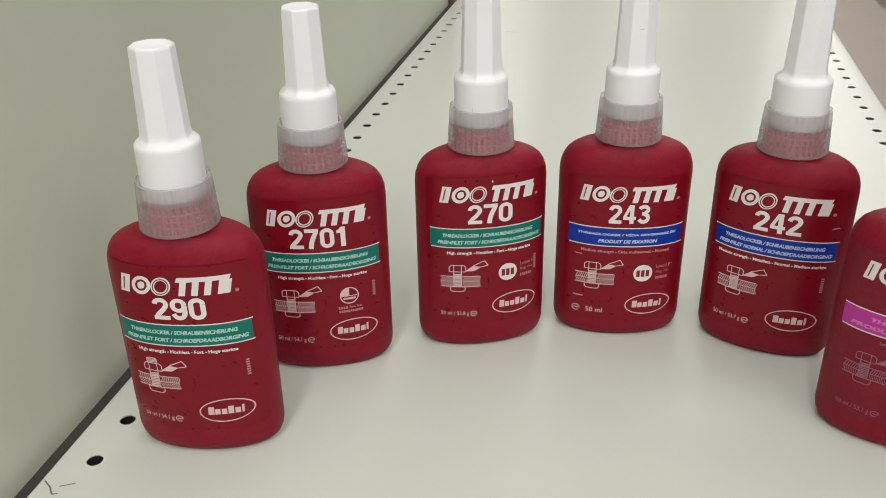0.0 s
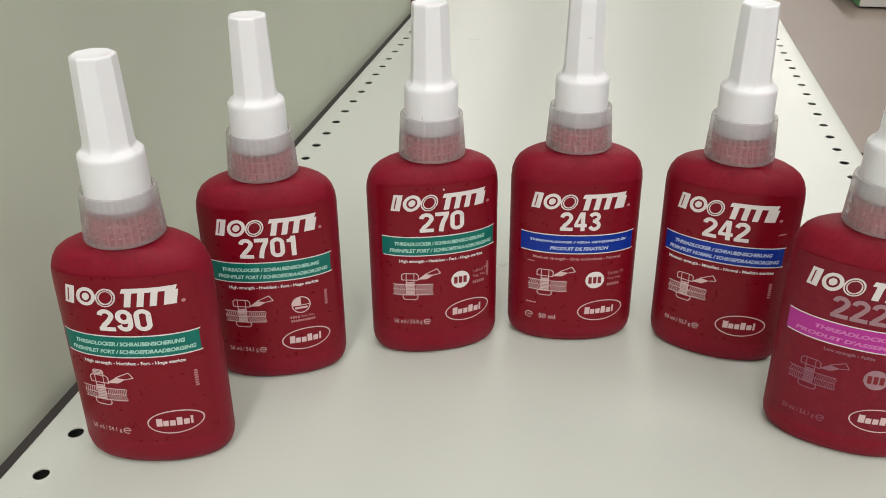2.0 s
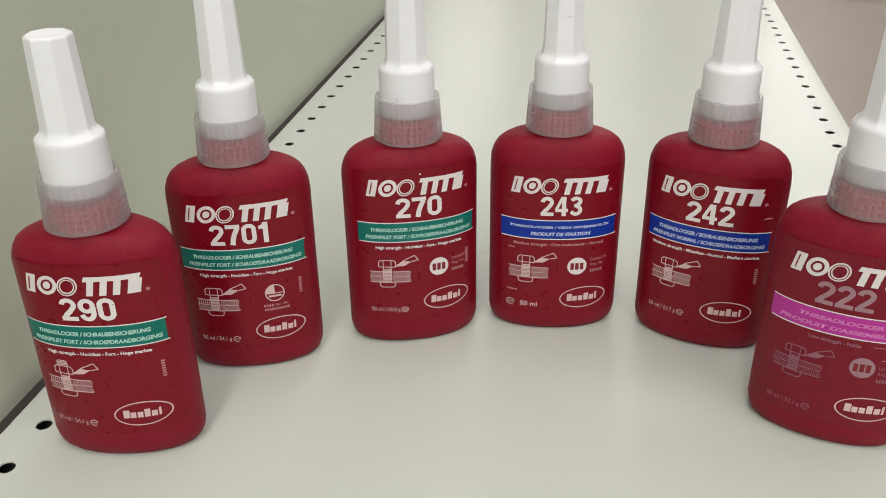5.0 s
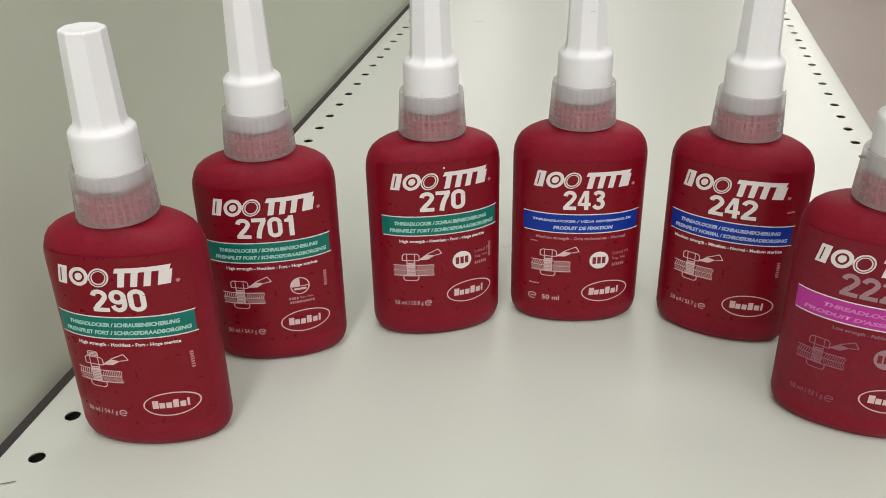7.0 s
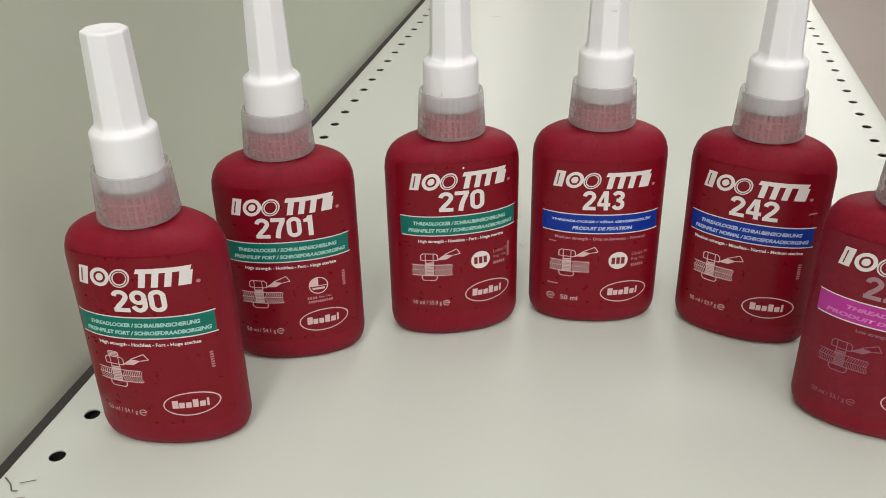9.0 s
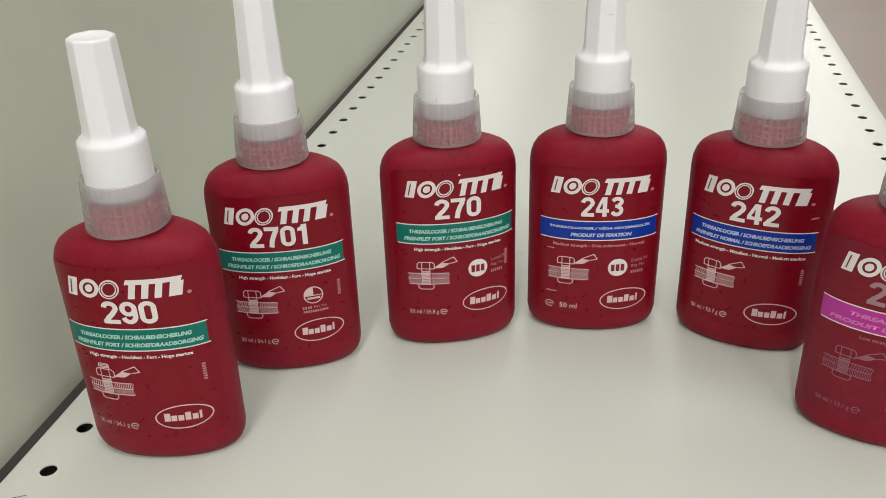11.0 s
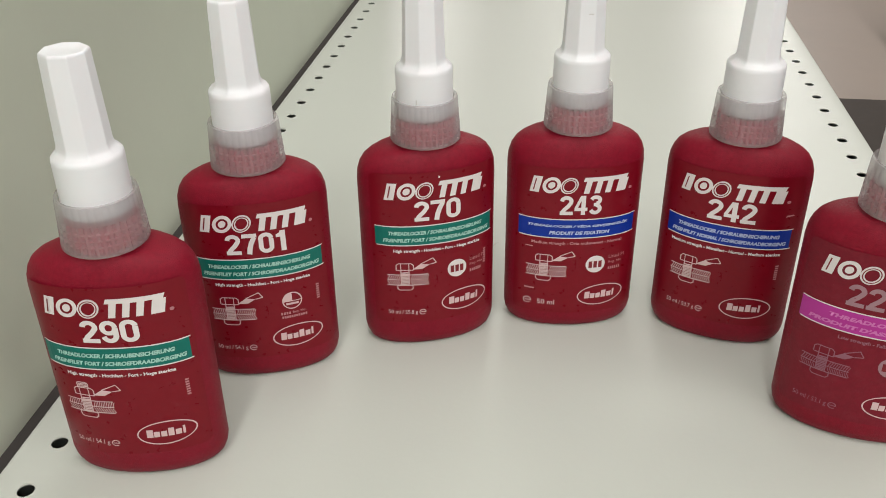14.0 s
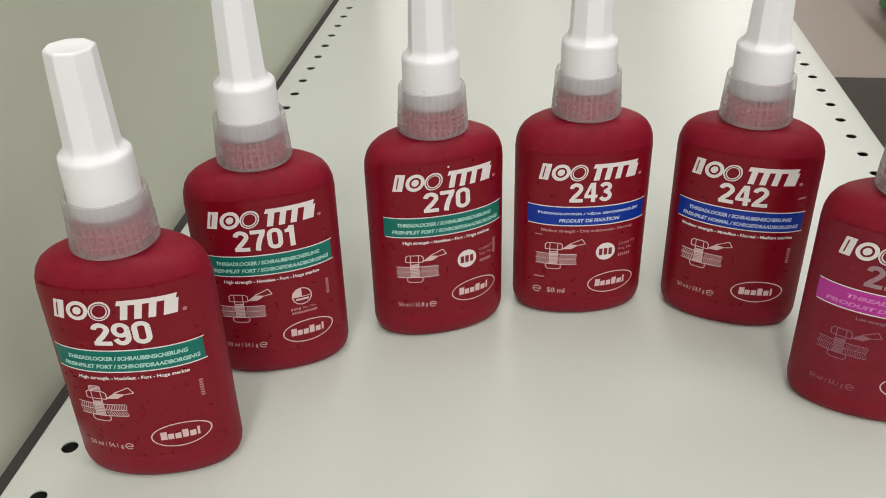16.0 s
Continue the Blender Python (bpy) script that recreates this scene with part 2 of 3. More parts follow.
def tray():
    """A sheet with a line of punched holes near each long edge, folded down along its rims."""
    bm = bmesh.new()
    half = 0.006

    def strip(xc, y0):
        k0 = math.ceil((SHELF_NEAR + 0.01 - y0) / PITCH)
        k1 = math.floor((SHELF_FAR - 0.01 - y0) / PITCH)
        for k in range(k0, k1 + 1):
            yc = y0 + k * PITCH
            hx, hy, rim = half, PITCH / 2, []
            for i in range(4):
                rim.append((hx, -hy + hy * i / 2))
            for i in range(4):
                rim.append((hx - hx * i / 2, hy))
            for i in range(4):
                rim.append((-hx, hy - hy * i / 2))
            for i in range(4):
                rim.append((-hx + hx * i / 2, -hy))
            # two cuts between neighbours keep the holes round
            inner, outer, low = [], [], []
            for i, (px, py) in enumerate(rim):
                qx, qy = rim[(i + 1) % len(rim)]
                for k2 in (0, 0.5):
                    ux, uy = px + (qx - px) * k2, py + (qy - py) * k2
                    d = math.hypot(ux, uy)
                    inner.append(bm.verts.new((xc + HOLE_R * ux / d, yc + HOLE_R * uy / d, 0)))
                    low.append(bm.verts.new((xc + HOLE_R * ux / d, yc + HOLE_R * uy / d, -0.0005)))
                    outer.append(bm.verts.new((xc + ux, yc + uy, 0)))
            n = len(inner)
            for i in range(n):
                j = (i + 1) % n
                bm.faces.new((inner[i], outer[i], outer[j], inner[j]))
                bm.faces.new((inner[j], low[j], low[i], inner[i]))
        lo, hi = y0 + (k0 - 0.5) * PITCH, y0 + (k1 + 0.5) * PITCH
        for a, b in ((SHELF_NEAR, lo), (hi, SHELF_FAR)):
            quad(xc - half, xc + half, a, b)

    def quad(x0, x1, y0, y1, n=1):
        xs = [x0 + (x1 - x0) * i / n for i in range(n + 1)]
        for a, b in zip(xs, xs[1:]):
            bm.faces.new([bm.verts.new(p) for p in ((a, y0, 0), (b, y0, 0), (b, y1, 0), (a, y1, 0))])

    strip(XL, YL)
    strip(XR, YR)
    r = 0.0014
    quad(SHELF_L + r, XL - half, SHELF_NEAR, SHELF_FAR)
    quad(XL + half, XR - half, SHELF_NEAR, SHELF_FAR)
    quad(XR + half, SHELF_R - r, SHELF_NEAR, SHELF_FAR)
    # rounded rims folding down
    for edge, sgn in ((SHELF_L, -1), (SHELF_R, 1)):
        prof = [(edge - sgn * r + sgn * r * math.sin(a), -r + r * math.cos(a)) for a in [math.pi / 2 * i / 6 for i in range(7)]] + [(edge, -0.032)]
        for (xa, za), (xb, zb) in zip(prof, prof[1:]):
            pts = [(xa, SHELF_NEAR, za), (xb, SHELF_NEAR, zb), (xb, SHELF_FAR, zb), (xa, SHELF_FAR, za)]
            bm.faces.new([bm.verts.new(p) for p in (pts if sgn > 0 else pts[::-1])])
    for ye, flip in ((SHELF_NEAR, False), (SHELF_FAR, True)):
        pts = [(SHELF_L, ye, -0.032), (SHELF_R, ye, -0.032), (SHELF_R, ye, 0), (SHELF_L, ye, 0)]
        bm.faces.new([bm.verts.new(p) for p in (pts[::-1] if flip else pts)])
    bmesh.ops.remove_doubles(bm, verts=bm.verts, dist=1e-5)
    return bm


part("tray", tray(), PAINT, shelf, smooth=30)
# shade behind the punched holes is put into this block's black colour
part("underside", boxed(SHELF_L + 0.001, SHELF_R - 0.001, SHELF_NEAR + 0.001, SHELF_FAR - 0.001, -0.040, -0.026), HOLE_SHADE, shelf, "black block below the shelf sheet, standing in for the shade behind the holes")

for by in (-0.45, 0.05, 0.52):
    bm = bmesh.new()
    pts = [(WALL_X - 0.001, -0.20), (WALL_X + 0.012, -0.20), (SHELF_R - 0.05, -0.048), (SHELF_R - 0.05, -0.0395), (WALL_X - 0.001, -0.0395)]
    lower, upper = [bm.verts.new((px, by, pz)) for px, pz in pts], [bm.verts.new((px, by + 0.003, pz)) for px, pz in pts]
    bm.faces.new(lower), bm.faces.new(upper[::-1])
    for i in range(5):
        bm.faces.new((lower[i], upper[i], upper[(i + 1) % 5], lower[(i + 1) % 5]))
    part("bracket", bm, PAINT, shelf)
panel = tagged(new("back_panel"), "off-white painted metal back panel rising behind the shelf", "panel")
part("sheet", boxed(WALL_X - 0.014, WALL_X, SHELF_NEAR - 0.2, WALL_END, FLOOR_Z, WALL_TOP, 0.0015), PANEL, panel)
# filler in the open slot, coloured dark in place of the slot's shade
part("slot_shade_strip", boxed(WALL_X + 0.0002, SHELF_L - 0.0001, SHELF_NEAR, WALL_END, -0.045, -0.0022), GAP, panel, "dark filler strip standing in for the shade in the slot between panel and shelf")
post = tagged(new("shelf_upright"), "reddish brown upright post at the end of the back panel", "post")
part("post", boxed(WALL_X - 0.02, WALL_X + 0.006, WALL_END + 0.001, WALL_END + 0.03, FLOOR_Z, WALL_TOP, 0.002), POST, post)


# ---- the bottles ----
A, B, N = 0.0245, 0.0125, 2.1     # half width, half depth, roundness of the body's section
CHORD = 0.0088                    # depth of the printed face's edges in front of the middle


def face_y(u, lift=0.0):
    """The front of the body at u across, lifted outwards."""
    v = min(abs(u) / A, 0.999)
    return -(B * (1 - v ** N) ** (1 / N) + lift)


def section(a, b, z, n=72):
    pts = []
    for i in range(n):
        t = 2 * math.pi * i / n
        c, s = math.cos(t), math.sin(t)
        pts.append((a * math.copysign(abs(c) ** (2 / N), c), b * math.copysign(abs(s) ** (2 / N), s), z))
    return pts


def body_bm():
    keys = [(0.0003, 0.0190, 0.0086), (0.0, 0.0205, 0.0098), (0.0006, 0.0219, 0.0107), (0.0018, 0.0231, 0.0115), (0.0038, 0.0240, 0.0122), (0.0065, 0.0245, B),
            (0.0200, A, B), (0.0400, A, B), (0.0600, A, B), (0.0664, A, B), (0.0696, 0.0242, 0.0124), (0.0724, 0.0233, 0.0120), (0.0746, 0.0219, 0.0113),
            (0.0761, 0.0200, 0.0107), (0.0772, 0.0176, 0.0101), (0.0779, 0.0148, 0.0096), (0.0783, 0.0120, 0.0095), (0.0782, 0.0101, 0.0093), (0.0784, 0.0092, 0.0090)]
    rings = [section(a, b, z) for z, a, b in keys]
    return loft(rings)


def neck_bm():
    rings, z = [circle(0.0085, 0.0780, 40), circle(0.0085, 0.0798, 40)], 0.0802
    while z < 0.0874:
        k = (z - 0.0800) / 0.0026
        rings.append(circle(0.0099 + 0.0003 * max(0, math.sin(2 * math.pi * k)), z, 40))
        z += 0.00045
    return loft(rings)


def collar_bm():
    """Frosted collar: a tapered sleeve, ribbed below, plain above, open at the top."""
    ribs, cuts = 34, (0.0, 0.0, 0.0, 0.55, 1.0, 0.55)
    n = ribs * len(cuts)
    rings = []
    for z, r, rib in ((0.0795, 0.0108, 0), (0.0794, 0.0118, 0.0), (0.0797, 0.0121, 0.0), (0.0803, 0.0121, 0), (0.0806, 0.0120, 1), (0.0822, 0.0119, 1), (0.0824, 0.0119, 0.1), (0.0827, 0.0119, 0.1), (0.0829, 0.0119, 1), (0.0841, 0.0118, 1), (0.0843, 0.0118, 0.1), (0.0846, 0.0118, 0.1), (0.0848, 0.0118, 1), (0.0860, 0.0117, 1), (0.0862, 0.0117, 0.1), (0.0865, 0.0116, 0.1), (0.0867, 0.0116, 1), (0.0884, 0.0115, 1), (0.0888, 0.0115, 0.25),
                      (0.0936, 0.0112, 0.2), (0.0944, 0.0110, 0), (0.0947, 0.0106, 0), (0.0944, 0.0101, 0), (0.0893, 0.0101, 0), (0.0888, 0.0105, 0), (0.0866, 0.0105, 0), (0.0862, 0.0103, 0),
                      (0.0858, 0.0105, 0), (0.0838, 0.0105, 0), (0.0834, 0.0103, 0), (0.0830, 0.0105, 0), (0.0812, 0.0107, 0)):
        ring = []
        for i in range(n):
            t = 2 * math.pi * i / n
            w = 0.00080 * rib * cuts[i % len(cuts)]
            ring.append(((r - w) * math.cos(t), (r - w) * math.sin(t), z))
        rings.append(ring)
    rings.append(rings[0])
    return loft(rings, False, False)


def cap_bm():
    """White cap: round skirt, then an eight-sided tapering spout with a flat end."""
    n = 128

    def mixed(r, z, k, turn=math.pi / 8):
        ring = []
        for i in range(n):
            t = 2 * math.pi * i / n
            seg = math.pi / 4
            d = ((t - turn) % seg) - seg / 2
            octo = math.cos(seg / 2) / math.cos(d)
            rr = r * (1 - k + k * octo)
            ring.append((rr * math.cos(t), rr * math.sin(t), z))
        return ring
    rings = [mixed(0.0092, 0.0884, 0), mixed(0.0096, 0.0887, 0), mixed(0.0096, 0.0900, 0), mixed(0.0095, 0.1036, 0), mixed(0.0094, 0.1046, 0), mixed(0.0090, 0.1053, 0.2),
             mixed(0.0080, 0.1060, 0.8), mixed(0.0075, 0.1070, 0.92), mixed(0.00725, 0.1082, 0.92), mixed(0.0064, 0.1322, 0.92), mixed(0.0062, 0.1329, 0.92), mixed(0.0058, 0.1331, 0.9), mixed(0.0050, 0.1330, 0.6), mixed(0.004, 0.1328, 0.3)]
    return loft(rings)


# flat shapes in label coordinates (u, z), laid on the curved face
def lay(polys, lift, step=0.0012):
    """Polygons as lists of (u, z), cut into narrow upright strips so that they follow the curve."""
    bm = bmesh.new()
    for poly in polys:
        bm.faces.new([bm.verts.new((u + OFF[0], 0, z + OFF[1])) for u, z in poly])
    us = [v.co.x for v in bm.verts]
    u = math.floor(min(us) / step) * step + step
    while u < max(us):
        bmesh.ops.bisect_plane(bm, geom=list(bm.verts) + list(bm.edges) + list(bm.faces), plane_co=(u, 0, 0), plane_no=(1, 0, 0))
        u += step
    for v in bm.verts:
        v.co.y = face_y(v.co.x, lift)
    bm.normal_update()
    for f in bm.faces:
        if f.normal.y > 0:
            f.normal_flip()
    return bm


def rect(u0, u1, z0, z1, lean=0.0):
    return [(u0, z0), (u1, z0), (u1 + lean, z1), (u0 + lean, z1)]


def stroke(a, b, w):
    (x0, y0), (x1, y1) = a, b
    d = math.hypot(x1 - x0, y1 - y0)
    nx, ny = -(y1 - y0) / d * w / 2, (x1 - x0) / d * w / 2
    return [(x0 - nx, y0 - ny), (x1 - nx, y1 - ny), (x1 + nx, y1 + ny), (x0 + nx, y0 + ny)]


def strokes(pts, w, close=False):
    ends = list(zip(pts, pts[1:])) + ([(pts[-1], pts[0])] if close else [])
    return [stroke(a, b, w) for a, b in ends]


def oval(uc, zc, a, b, n=40, lean=0.0):
    return [(uc + a * math.cos(2 * math.pi * i / n) + lean * math.sin(2 * math.pi * i / n), zc + b * math.sin(2 * math.pi * i / n)) for i in range(n)]


def ring(uc, zc, a, b, w, n=40, lean=0.0, start=0.0, stop=1.0):
    out, inn = [], []
    m = max(3, int(n * (stop - start)))
    for i in range(m + 1):
        t = 2 * math.pi * (start + (stop - start) * i / m)
        c, s = math.cos(t), math.sin(t)
        out.append((uc + a * c + lean * s, zc + b * s))
        inn.append((uc + (a - w) * c + lean * s * (b - w) / b, zc + (b - w) * s))
    return [[out[i], out[i + 1], inn[i + 1], inn[i]] for i in range(m)]


def text_bm(text, u0, u1, z0, z1, lift, bold=0.0, lean=0.0, spacing=1.0, turned=False):
    """Words in the built-in font, fitted to a box on the label and bent to its curve."""
    data = bpy.data.curves.new("words", "FONT")
    data.body, data.size, data.offset, data.shear, data.space_character, data.resolution_u = text, 1.0, bold, lean, spacing, 3
    ob = new("words", data)
    dg = bpy.context.evaluated_depsgraph_get()
    me = bpy.data.meshes.new_from_object(ob.evaluated_get(dg))
    bm = bmesh.new()
    bm.from_mesh(me)
    bpy.data.objects.remove(ob)
    bpy.data.curves.remove(data)
    bpy.data.meshes.remove(me)
    xs, ys = [v.co.x for v in bm.verts], [v.co.y for v in bm.verts]
    x0, x1, y0, y1 = min(xs), max(xs), min(ys), max(ys)
    for v in bm.verts:
        p, q = (v.co.x - x0) / (x1 - x0), (v.co.y - y0) / (y1 - y0)
        if turned:
            p, q = q, p
            q = 1 - q
        u = u0 + (u1 - u0) * p
        v.co = (u + OFF[0], 0, z0 + (z1 - z0) * q + OFF[1])
    step = 0.0015
    if u1 - u0 < 0.03 and z1 - z0 > 0.003:
        k = u0 + OFF[0] + step
        while k < u1 + OFF[0]:
            bmesh.ops.bisect_plane(bm, geom=list(bm.verts) + list(bm.edges) + list(bm.faces), plane_co=(k, 0, 0), plane_no=(1, 0, 0))
            k += step
    for v in bm.verts:
        v.co.y = face_y(v.co.x, lift)
    bm.normal_update()
    for f in bm.faces:
        if f.normal.y > 0:
            f.normal_flip()
    return bm


OFF = [0.0, 0.0]                   # how far a bottle's label sits off its middle
L1, L2, L3 = 0.00018, 0.00034, 0.00050


def label_bm():
    """Thin film with rounded corners on the front."""
    u, z0, z1, r = 0.0222, 0.0090, 0.0695, 0.0018
    pts = []
    for cx, cz, a0 in ((u - r, z0 + r, -90), (u - r, z1 - r, 0), (-u + r, z1 - r, 90), (-u + r, z0 + r, 180)):
        for i in range(5):
            a = radians(a0 + 22.5 * i)
            pts.append((cx + r * math.cos(a), cz + r * math.sin(a)))
    return lay([pts], L1)


def brand_shapes():
    """The maker's mark as plain leaning blocks and rings."""
    z0, z1, lean = 0.0597, 0.0660, 0.0013
    polys = []
    mid = (z0 + z1) / 2
    polys.append(rect(-0.0179, -0.0148, z0, z1, lean))
    for uc in (-0.0104, -0.0042):
        polys += ring(uc, mid, 0.0031, 0.0032, 0.0012, lean=0.0006)
    polys.append(oval(-0.0104, mid, 0.0012, 0.0013, 20, 0.0003))
    for u, w in ((0.0009, 0.0020), (0.0047, 0.0020), (0.0085, 0.0020), (0.0125, 0.0036)):
        polys.append(rect(u, u + w, z0, z1 - 0.0016, lean * 0.75))
    polys.append(rect(0.0006, 0.0163, z1 - 0.0016, z1, lean * 0.25 + 0.0003))
    return polys


def maker_badge(u, z):
    a, b = 0.0088, 0.0045
    polys = ring(u, z, a, b, 0.00042, 56, lean=0.0006)
    for k, (w, h) in enumerate(((0.0019, 0.0030), (0.0017, 0.0021), (0.0017, 0.0021), (0.0017, 0.0030), (0.0017, 0.0021), (0.0007, 0.0030))):
        uu = u - 0.0060 + 0.00212 * k
        polys.append(rect(uu, uu + w, z - 0.0014, z - 0.0014 + h, 0.0001))
    return polys


def bolt_drawing(u, z, stud=False):
    """Line drawing of a bolt through two plates and an applicator spout."""
    w = 0.00032
    polys = []
    for zz in (-0.0012, 0.0010):
        polys += strokes([(u - 0.0062, z + zz - 0.0009), (u + 0.0082, z + zz - 0.0009)], w)
    polys += strokes([(u - 0.0062, z + 0.0022), (u + 0.0082, z + 0.0022)], w)
    for k in range(20):
        uu = u - 0.0060 + 0.00072 * k
        if abs(uu - u) < 0.0018:
            continue
        polys.append(stroke((uu, z - 0.0001), (uu + 0.0008, z + 0.0020), 0.00022))
        polys.append(stroke((uu + 0.0008, z - 0.0020), (uu, z - 0.0003), 0.00022))
    polys += strokes([(u - 0.0014, z - 0.0022), (u - 0.0014, z + 0.0042)], w) + strokes([(u + 0.0014, z - 0.0022), (u + 0.0014, z + 0.0042)], w)
    for k in range(9):
        polys.append(stroke((u - 0.0012, z - 0.0018 + 0.0006 * k), (u + 0.0012, z - 0.0016 + 0.0006 * k), 0.00046))
    if stud:
        polys += strokes([(u - 0.0017, z + 0.0069), (u - 0.0017, z + 0.0085), (u - 0.0012, z + 0.0089), (u + 0.0012, z + 0.0089), (u + 0.0016, z + 0.0085), (u + 0.0016, z + 0.0069)], w)
        for k in range(3):
            polys.append(stroke((u - 0.0014, z + 0.0073 + 0.0005 * k), (u + 0.0014, z + 0.0075 + 0.0005 * k), 0.00034))
    top = z + 0.0042
    polys += strokes([(u - 0.0030, top), (u + 0.0030, top), (u + 0.0030, top + 0.0020), (u + 0.0022, top + 0.0027), (u - 0.0022, top + 0.0027), (u - 0.0030, top + 0.0020)], w, True)
    polys += strokes([(u - 0.0014, top), (u - 0.0014, top + 0.0026)], w * 0.8) + strokes([(u + 0.0014, top), (u + 0.0014, top + 0.0026)], w * 0.8)
    low = z - 0.0022
    polys += strokes([(u - 0.0027, low), (u + 0.0027, low), (u + 0.0027, low - 0.0013), (u + 0.0020, low - 0.0020), (u - 0.0020, low - 0.0020), (u - 0.0027, low - 0.0013)], w, True)
    # spout with its bead
    polys += [[(u + 0.0026, z + 0.0044), (u + 0.0062, z + 0.0045), (u + 0.0088, z + 0.0061), (u + 0.0056, z + 0.0066)]]
    polys += strokes([(u + 0.0056, z + 0.0066), (u + 0.0100, z + 0.0086), (u + 0.0113, z + 0.0066), (u + 0.0088, z + 0.0061)], w)
    return polys


def estimate_mark(u, z, r=0.0012):
    return ring(u, z, r * 1.1, r, 0.00030, 28, start=0.04, stop=0.86) + [rect(u - r * 0.6, u + r, z - 0.00015, z + 0.00015)]


BAND_Z0, BAND_Z1 = 0.0419, 0.0491


def arc(cx, cz, a, b, d0, d1, n=14):
    """Points along an elliptic arc, in degrees from the right, anticlockwise."""
    return [(cx + a * math.cos(radians(d0 + (d1 - d0) * i / n)), cz + b * math.sin(radians(d0 + (d1 - d0) * i / n))) for i in range(n + 1)]


def ribbon(pts, wx, wz):
    """A pen stroke along points, broad across upright runs (wx) and thinner across level ones (wz)."""
    left, right = [], []
    for i, (x, z) in enumerate(pts):
        (xa, za), (xb, zb) = pts[max(0, i - 1)], pts[min(len(pts) - 1, i + 1)]
        d = math.hypot(xb - xa, zb - za)
        nx, nz = -(zb - za) / d, (xb - xa) / d
        left.append((x + nx * wx / 2, z + nz * wz / 2))
        right.append((x - nx * wx / 2, z - nz * wz / 2))
    return [[left[i], left[i + 1], right[i + 1], right[i]] for i in range(len(pts) - 1)]


def digit_shapes(d):
    """One condensed bold digit in a cell of 1 by 1."""
    wx, wz = 0.31, 0.19
    lo, hi, r, l = wz / 2, 1 - wz / 2, 1 - wx / 2, wx / 2
    if d == "0":
        return ribbon(arc(0.5, 0.70, 0.5 - l, hi - 0.70, 0, 180) + arc(0.5, 0.30, 0.5 - l, 0.30 - lo, 180, 360) + [(r, 0.70)], wx, wz)
    if d == "1":
        return [rect(0.36, 0.70, 0, 1), [(0.08, 0.70), (0.36, 0.70), (0.36, 1.0), (0.30, 0.90), (0.08, 0.84)]]
    if d == "2":
        return ribbon(arc(0.5, 0.71, 0.5 - l, hi - 0.71, 180, -25) + [(0.62, 0.45), (0.30, 0.24), (0.19, 0.10)], wx, wz) + [rect(0.02, 1, 0, 0.185)]
    if d == "3":
        return ribbon(arc(0.5, 0.74, 0.5 - l - 0.02, hi - 0.74, 165, -80), wx, wz) + ribbon(arc(0.5, 0.295, 0.5 - l, 0.295 - lo, 85, -165), wx, wz) + [rect(0.36, 0.58, 0.44, 0.61)]
    if d == "4":
        return [rect(0.52, 0.84, 0, 1), rect(0.02, 1, 0.21, 0.38), [(0.02, 0.38), (0.27, 0.38), (0.56, 0.80), (0.56, 1.0), (0.46, 1.0)]]
    if d == "7":
        return [rect(0.02, 1, 0.81, 1)] + ribbon([(0.84, 0.83), (0.62, 0.55), (0.48, 0.27), (0.42, 0.0)], wx * 1.1, wz)
    return ribbon(arc(0.5, 0.67, 0.5 - l, hi - 0.67, 0, 360, 26), wx, wz * 0.95) + ribbon([(r, 0.67), (r, 0.45)] + arc(0.5, 0.36, 0.5 - l, 0.36 - lo, 0, -165), wx, wz)


def digits_bm(number, width, shift=0.0):
    """Bold digits, each in a narrow cell of its own, as closely set as on the print."""
    cell, gap, z0, z1 = width / len(number), 0.00022, 0.05125, 0.0589
    bm = bmesh.new()
    for k, d in enumerate(number):
        u = 0.0003 + shift - width / 2 + cell * k + gap
        for i, poly in enumerate(digit_shapes(d)):
            piece = lay([[(u + (cell - 2 * gap) * p, z0 + (z1 - z0) * q) for p, q in poly]], L2 + 0.000002 * i)
            me = bpy.data.meshes.new("digit")
            piece.to_mesh(me)
            bm.from_mesh(me)
            bpy.data.meshes.remove(me)
            piece.free()
    return bm


